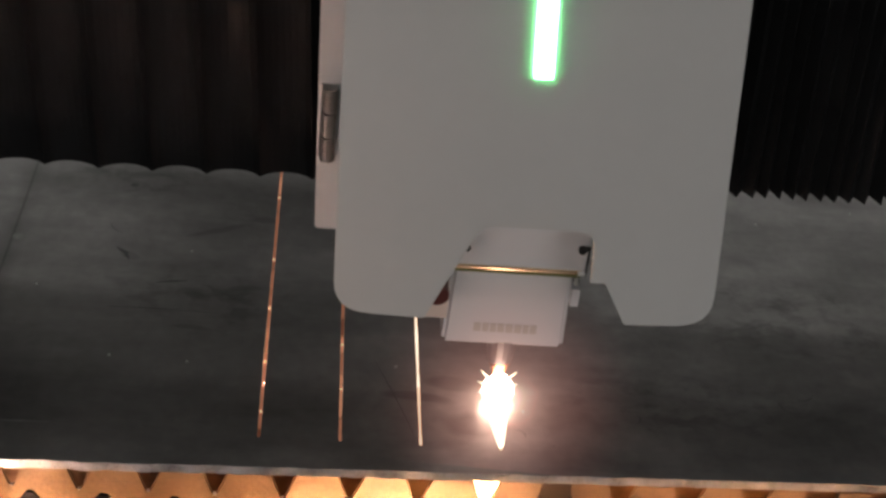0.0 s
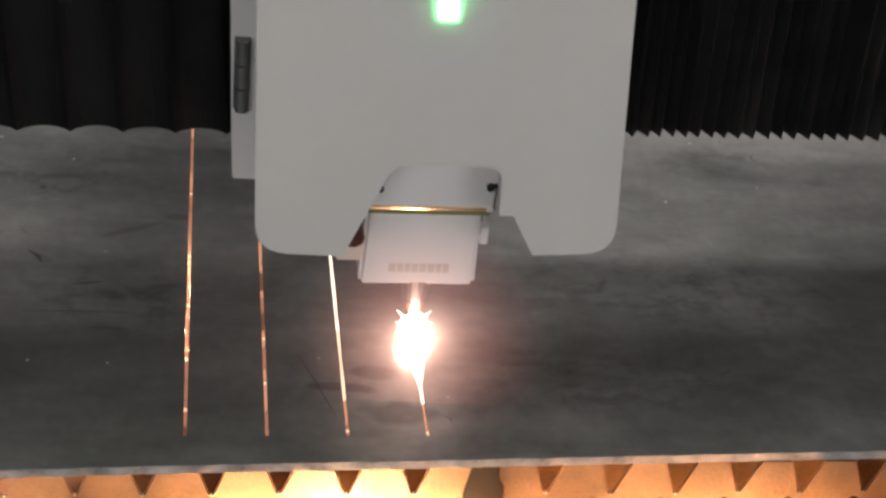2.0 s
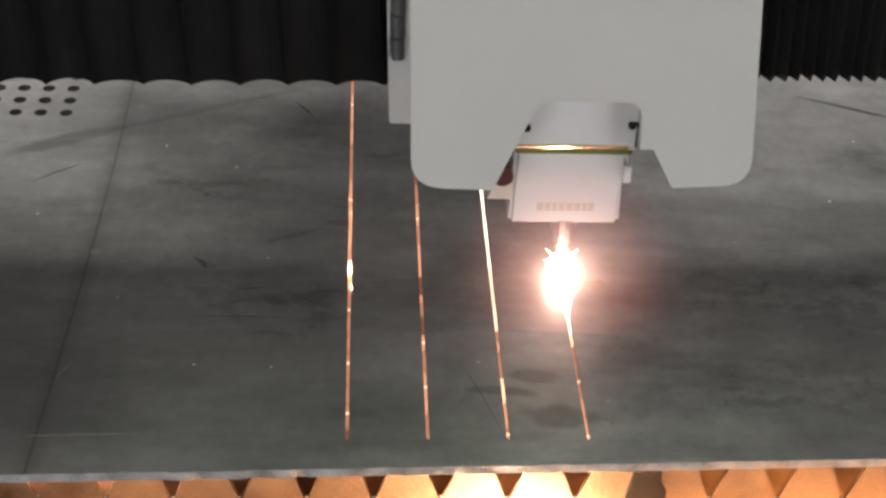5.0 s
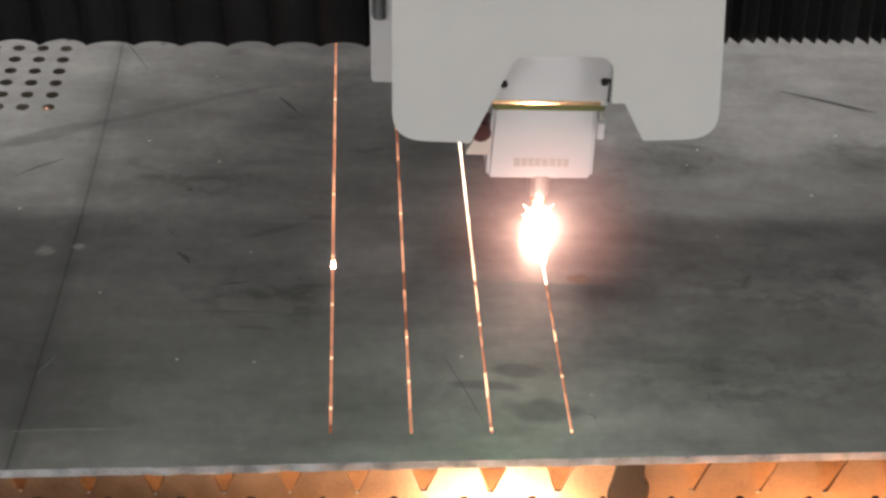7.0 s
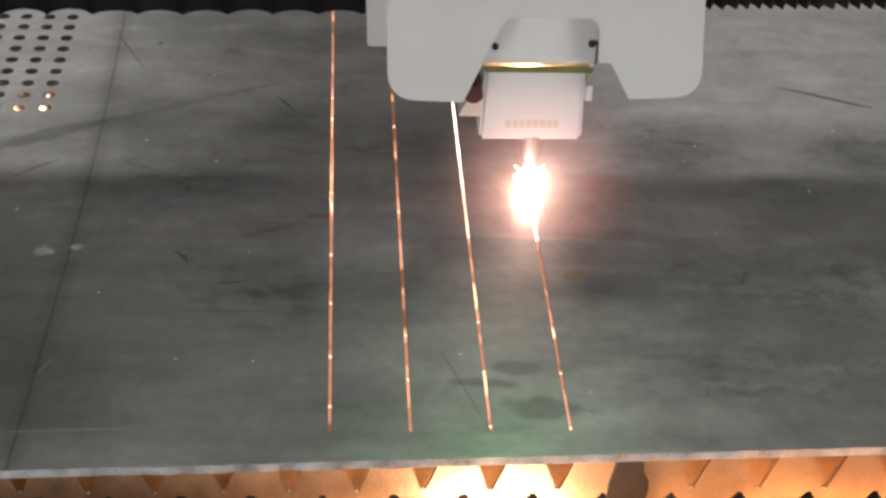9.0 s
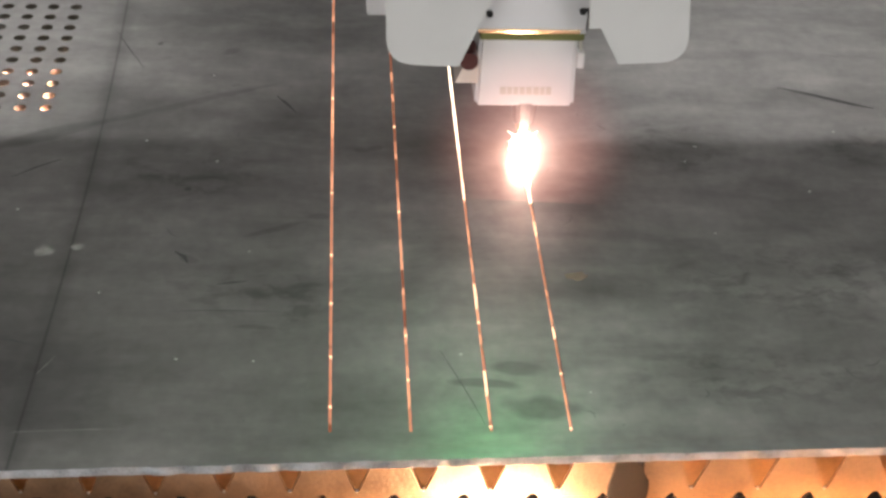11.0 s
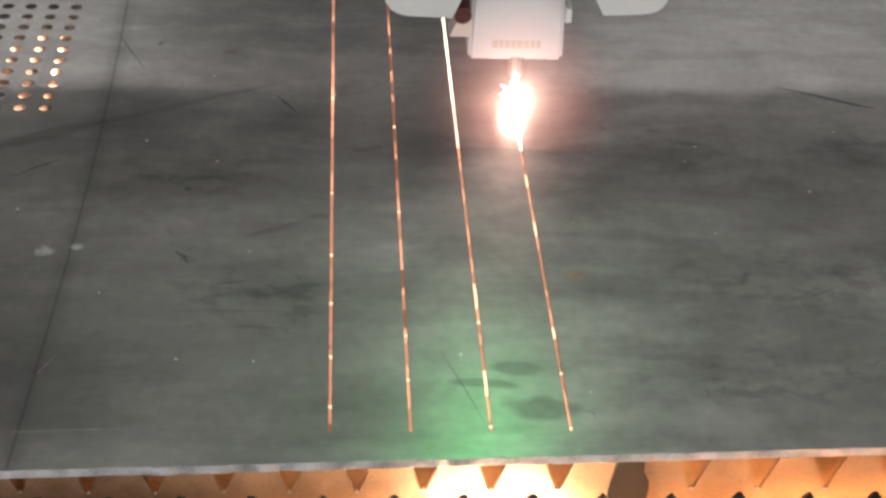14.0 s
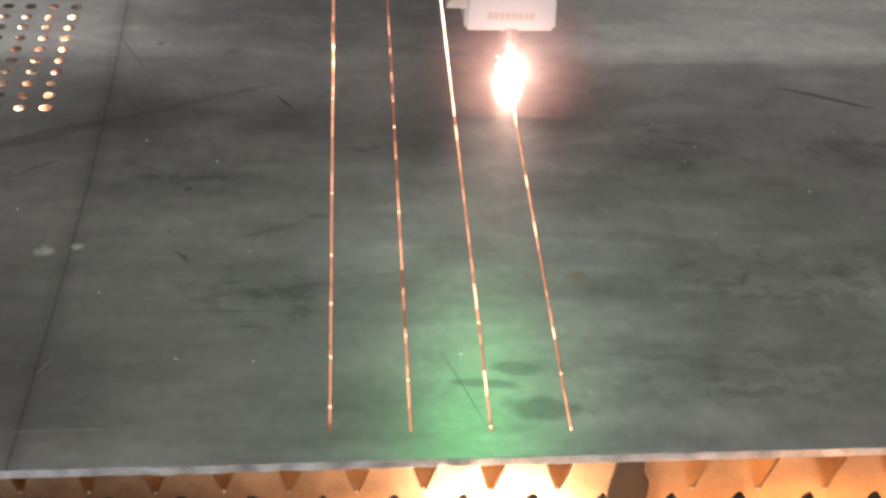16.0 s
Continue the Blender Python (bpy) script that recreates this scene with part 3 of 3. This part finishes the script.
# ---- the cutting head ----
def cutting_head():
    """Its own space: x = 0 and y = 0 at the nozzle, z = 0 at the plate's top."""
    h = tagged(new("laser_cutter"), "cream-covered laser cutting head with white nozzle and green light", "laser cutter")
    outline = rounded([(-0.1340, 0.1455, 0.026), (-0.0725, 0.1433, 0.002), (-0.0415, 0.2200, 0.014), (0.0330, 0.2207, 0.014), (0.0355, 0.1804, 0.001),
                       (0.0456, 0.1806, 0.001), (0.0636, 0.1474, 0.003), (0.1235, 0.1502, 0.024), (0.0850, 0.58, 0.01), (-0.1470, 0.58, 0.01)])
    cover = part("cover", slab(outline, -0.1025, -0.0995, 0.0008), M_WHITE, h)
    for xa, xb, za in ((-0.1338, -0.1465, 0.175), (0.1205, 0.0852, 0.18)):
        s = 0.0015 if xa < 0 else -0.0015
        bm = bmesh.new()
        vs = [bm.verts.new(p) for p in ((xa + s, -0.0993, za), (xa + s, 0.075, za), (xb + s, 0.075, 0.575), (xb + s, -0.0993, 0.575))]
        f = bm.faces.new(vs)
        bmesh.ops.solidify(bm, geom=[f], thickness=0.0024)
        part("cover_side", bm, M_WHITE, cover)
    # status light
    strip = [(-0.0226, 0.3312), (-0.0107, 0.3312), (-0.0244, 0.52), (-0.0366, 0.52)]
    part("status_light", slab(rounded([(x, z, 0.001) for x, z in strip]), -0.1040, -0.1026), M_STRIP, h, "glowing green light strip")
    # side casing and its hinge
    case = part("side_casing", slab(rounded([(-0.1488, 0.1335, 0.004), (-0.1100, 0.1335, 0.002), (-0.118, 0.58, 0.002), (-0.163, 0.58, 0.004)]), 0.014, 0.09, 0.001), M_HEAD, h)
    hinge = part("hinge", box(-0.1500, -0.1385, 0.0110, 0.0139, 0.197, 0.254), M_GREY, case, "grey metal hinge")
    for k in range(3):
        za = 0.1965 + k * 0.0195
        part("knuckle", rod((-0.1433, 0.0085, za), (-0.1440, 0.0085, za + 0.0185), 0.0052), M_GREY, hinge, smooth=False)
    # nozzle unit behind the notch
    lid = part("hood", box(-0.0545, 0.0445, -0.046, 0.05, 0.1490, 0.240, 0.003), M_HEAD, h, "white hood of the nozzle unit")
    for sx, sz in ((-0.0432, 0.1668), (0.0382, 0.1700)):
        part("screw", rod((sx, -0.0490, sz), (sx, -0.045, sz), 0.0030), M_BLACK, lid)
    part("clip", box(0.0424, 0.0434, -0.0485, -0.0461, 0.1515, 0.1725), M_BLACK, lid)
    part("clip_arm", box(0.0395, 0.0424, -0.0485, -0.0461, 0.1700, 0.1725), M_BLACK, lid)
    part("tab", box(0.0375, 0.0425, -0.0490, -0.0469, 0.1490, 0.1520, 0.0005), M_HEAD, lid)
    bm = bmesh.new()
    prof = ((-0.0468, 0.1516), (-0.0468, 0.1502), (-0.0435, 0.1462), (-0.038, 0.1462), (-0.038, 0.1516))
    ends = [[bm.verts.new((x, y, z)) for y, z in prof] for x in (-0.0520, 0.0405)]
    for k in range(5):
        bm.faces.new((ends[0][k], ends[0][(k + 1) % 5], ends[1][(k + 1) % 5], ends[1][k]))
    bm.faces.new(ends[0])
    bm.faces.new(ends[1][::-1])
    part("lip", bm, M_BRASS, lid, "polished brass lip under the hood")
    part("window_band", box(-0.0480, 0.0465, -0.022, 0.055, 0.1276, 0.1480, 0.003), M_BAND, h, "olive protective window drawer")
    bm = box(-0.0485, 0.0445, -0.0085, 0.07, 0.0525, 0.1272)
    for v in bm.verts:
        if v.co.z > 0.1:
            v.co.x = -0.0465 if v.co.x < 0 else 0.0425
    bmesh.ops.bevel(bm, geom=list(bm.edges), offset=0.0035, segments=3, affect="EDGES")
    low = part("nozzle_body", bm, M_HEAD, h, "white nozzle body with a printed label")
    x = -0.0255
    for w in (0.0055, 0.0048, 0.0045, 0.005, 0.0055, 0.0055, 0.0042, 0.0048):
        part("label_bar", box(x, x + w, -0.0091, -0.0083, 0.0662, 0.0738), M_LABEL, low)
        x += w + 0.0011
    tip = part("nozzle", rod((0, 0.006, 0.0555), (0, 0.006, 0.030), 0.013, 0.010), M_GREY, h)
    part("nozzle_tip", rod((0, 0.004, 0.030), (0, 0.002, 0.010), 0.0085, 0.0028), M_COPPER, tip, "copper nozzle tip")
    # gas fitting, bracket and plug on the flanks
    part("bracket", slab(rounded([(-0.0685, 0.0815, 0.001), (-0.0475, 0.0815, 0.001), (-0.0475, 0.108, 0.001), (-0.058, 0.105, 0.001)]), -0.016, 0.012), mat("pale_bracket_paint", (0.72, 0.62, 0.55), 0.4), h, "pale bracket")
    part("gas_fitting", rod((-0.0570, -0.026, 0.1085), (-0.0570, 0.004, 0.1085), 0.0086), mat("dark_red_fitting", (0.09, 0.02, 0.018), 0.4), h, "dark red gas fitting")
    plug = part("sensor_plug", box(0.0435, 0.0500, -0.010, 0.000, 0.094, 0.110, 0.0012), M_HEAD, h, "white sensor plug")
    part("cable", rod((0.0470, -0.004, 0.110), (0.0440, 0.0, 0.135), 0.0016), M_LABEL, plug)
    part("carriage", box(-0.10, 0.085, 0.076, 0.104, 0.16, 0.57, 0.004), M_DARK, h, "black carriage plate")
    return h


def cutting_flame():
    """The arc under the nozzle, the molten trail behind it and a disc painted with its glare."""
    f = tagged(new("cutting_flame"), "white-hot laser cutting arc with orange glowing trail", "cutting flame")

    def lump(r, scale, at, seed, amount, sub=3):
        bm = bmesh.new()
        bmesh.ops.create_icosphere(bm, subdivisions=sub, radius=r)
        for v in bm.verts:
            d = v.co.normalized()
            v.co *= 1 + amount * noise.noise(d * 2.2 + Vector((seed, 0, 0)))
            v.co = Vector((v.co.x * scale[0], v.co.y * scale[1], v.co.z * scale[2])) + Vector(at)
        return bm
    part("arc", lump(0.0115, (1.05, 0.9, 1.25), (0, -0.009, 0.0105), 1, 0.10), M_ARC, f, "white-hot arc", True)
    bm = bmesh.new()
    rows = []
    for i in range(15):
        u = i / 14
        w = 0.0080 * (1 - u) + 0.0017
        rows.append([bm.verts.new((s * w, -0.008 - 0.056 * u, z)) for s, z in ((-1, 0.0004), (0, 0.0006 + 0.004 * (1 - u) ** 2), (1, 0.0004))])
    for r, q in zip(rows, rows[1:]):
        for k in range(2):
            bm.faces.new((r[k], r[k + 1], q[k + 1], q[k]))
    part("molten_trail", bm, M_TRAIL, f, "orange molten metal in the fresh cut", True)
    # clear disc tilted to the camera, with the glare round the arc painted on
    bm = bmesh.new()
    bmesh.ops.create_circle(bm, cap_ends=True, segments=48, radius=GLARE_R)
    ob = part("glare_disc", bm, M_GLARE, f, "disc painted with the soft orange glare of the arc", True)
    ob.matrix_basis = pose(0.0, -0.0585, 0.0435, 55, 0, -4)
    # evenly set glowing rays that stand in for the star of glare round the arc
    for k in range(12):
        a = 2 * math.pi * (k + 0.5) / 12
        l = 0.019 if k % 3 == 1 else 0.016
        d = Vector((math.cos(a), math.sin(a) * 0.55 - 0.1, math.sin(a) * 0.8)).normalized()
        p = Vector((0, -0.006, 0.011))
        e = p + d * l
        if e.z < 0.001:
            e.z = 0.001
        part("spark", rod(p, e, 0.0016, 0.0001, 6), M_TRAIL, f)
    return f


def spark_jet():
    """The jet of sparks that the cut throws down under the plate."""
    j = tagged(new("spark_jet"), "orange jet of sparks under the plate below the nozzle", "spark jet")
    part("jet", rod((0, 0, -0.010), (0, -0.03, -0.13), 0.004, 0.018, 12), M_SPARK, j)
    # strong glowing rods added below the plate as light for holes and slats
    for k in range(84):
        p = Vector((random.uniform(-0.60, 0.36), random.uniform(-0.015, 0.15), random.uniform(-0.12, -0.05)))
        if p.x < -0.36:  # rods set close under the plate, added to light the walls of the holes
            p = Vector((random.uniform(-0.42, -0.36), random.uniform(-0.22, 0.12), random.uniform(-0.05, -0.03)))
        d = Vector((random.uniform(0.02, 0.05) * (1 if p.x > 0 else -1), random.uniform(-0.006, 0.006), random.uniform(-0.012, 0.004)))
        part("spray_light", rod(p, p + d, 0.0026 if p.x > -0.36 else 0.0010, 0.0008 if p.x > -0.36 else 0.0004, 5), M_SPRAY_LIGHT, j)
    for k in range(4):
        part("streak", rod((0, -0.088 + 0.022 * k, -0.0016), (0, -0.0665 + 0.022 * k, -0.0016), 0.0010, 0.0011, 6), M_KERF_GLOW, j, "white-hot metal in the fresh cut")
    # glowing rods in the next cut imitate light from the sparks underneath
    for k in range(18):
        y = -0.084 + k * 0.022
        ra, rb = 0.0009 + 0.0003 * math.sin(k * 2.1), 0.0009 + 0.0003 * math.sin(k * 2.1 + 2.1)
        part("streak", rod((-0.060, y, -0.0018), (-0.060, y + 0.0215, -0.0018), ra, rb, 6), M_KERF_DIM if k < 4 else M_KERF_GLOW, j, "spark light from below, put into the neighbouring cut as a glow")
    return j


# ---- the gantry with its bellows ----
def bellows(x0, x1, pitch, depth, arched, low, label):
    """A pleated cloth wall that hangs from the gantry: folds point forward."""
    b = tagged(new("bellows"), label, "bellows", "gantry bellows")
    levels = [0.0, 0.12, 0.3, 0.62]
    x = x0
    while x < x1 - pitch * 0.3:
        w = min(pitch if arched else pitch * random.uniform(0.85, 1.15) * (0.85 + 0.55 * (x - x0)), x1 - x)
        d = depth * random.uniform(0.8, 1.15)
        n = 8 if arched else 2
        power = 0.65 if arched else 1.0
        pts = [(x + w * k / n, 0.100 + d * math.sin(math.pi * k / n) ** power if 0 < k < n else 0.100) for k in range(n + 1)]
        bm = bmesh.new()
        grid = []
        for px, py in pts:
            hem = low + 0.012 * px + 0.0008 * noise.noise(Vector((px * 30, 0, 5)))
            col = []
            for lv in levels:
                sx = px + lv * LEAN + 0.0012 * noise.noise(Vector((px * 25, lv * 9, 2)))
                col.append((bm.verts.new((sx, py, hem + lv)), bm.verts.new((sx, py + 0.0016, hem + lv))))
            grid.append(col)
        for a, c in zip(grid, grid[1:]):
            for k in range(len(levels) - 1):
                bm.faces.new((a[k][0], c[k][0], c[k + 1][0], a[k + 1][0]))
                bm.faces.new((a[k][1], a[k + 1][1], c[k + 1][1], c[k][1]))
            bm.faces.new((a[0][0], a[0][1], c[0][1], c[0][0]))
            bm.faces.new((a[-1][0], c[-1][0], c[-1][1], a[-1][1]))
        for col in (grid[0], grid[-1]):
            for k in range(len(levels) - 1):
                bm.faces.new((col[k][0], col[k + 1][0], col[k + 1][1], col[k][1]))
        part("fold", bm, M_BELLOWS if arched else M_BELLOWS_LIT, b)
        x += w
    return b


LEAN = -0.06


def gantry():
    g = tagged(new("gantry"), "black gantry beam that carries the cutting head", "gantry")
    # unseen behind the bellows; its low underside is set to block the rear lamps
    part("beam", box(-1.15, 1.05, 0.135, 0.30, 0.16, 0.76, 0.006), M_DARK, g)
    for x in (-1.16, 1.0):
        part("end_carriage", box(x, x + 0.07, 0.08, 0.40, -0.03, 0.76, 0.005), M_DARK, g)
    part("top_cap", box(-1.15, 1.05, 0.080, 0.134, 0.752, 0.765), M_DARK, g)
    return g


head = cutting_head()
flame = cutting_flame()
jet = spark_jet()
beam = gantry()
folds_left = bellows(-1.0582, -0.115, 0.0412, 0.0105, True, 0.1240, "black bellows stretched into wide soft folds")
folds_right = bellows(0.085, 0.98, 0.0130, 0.0125, False, 0.1295, "black bellows pushed together into narrow sharp pleats")


def motions():
    times = [0.0, 0.1] + [0.5 * i for i in range(1, 32)] + [15.9, 16.0]
    rows = [(t, pose(0, START + SPEED * t, TOP)) for t in times]
    for thing in (head, flame, jet, beam, folds_left, folds_right):
        walk(thing, rows)
    # the added lumps sink so that their light on the slats fades
    walk(slat_lumps, [(t, pose(0, 0, TOP - d)) for t, d in ((0.0, 0.0), (1.5, 0.004), (3.0, 0.012), (4.2, 0.024), (5.2, 0.050), (6.3, 0.130), (8.0, 0.300), (16.0, 0.370))])


motions()
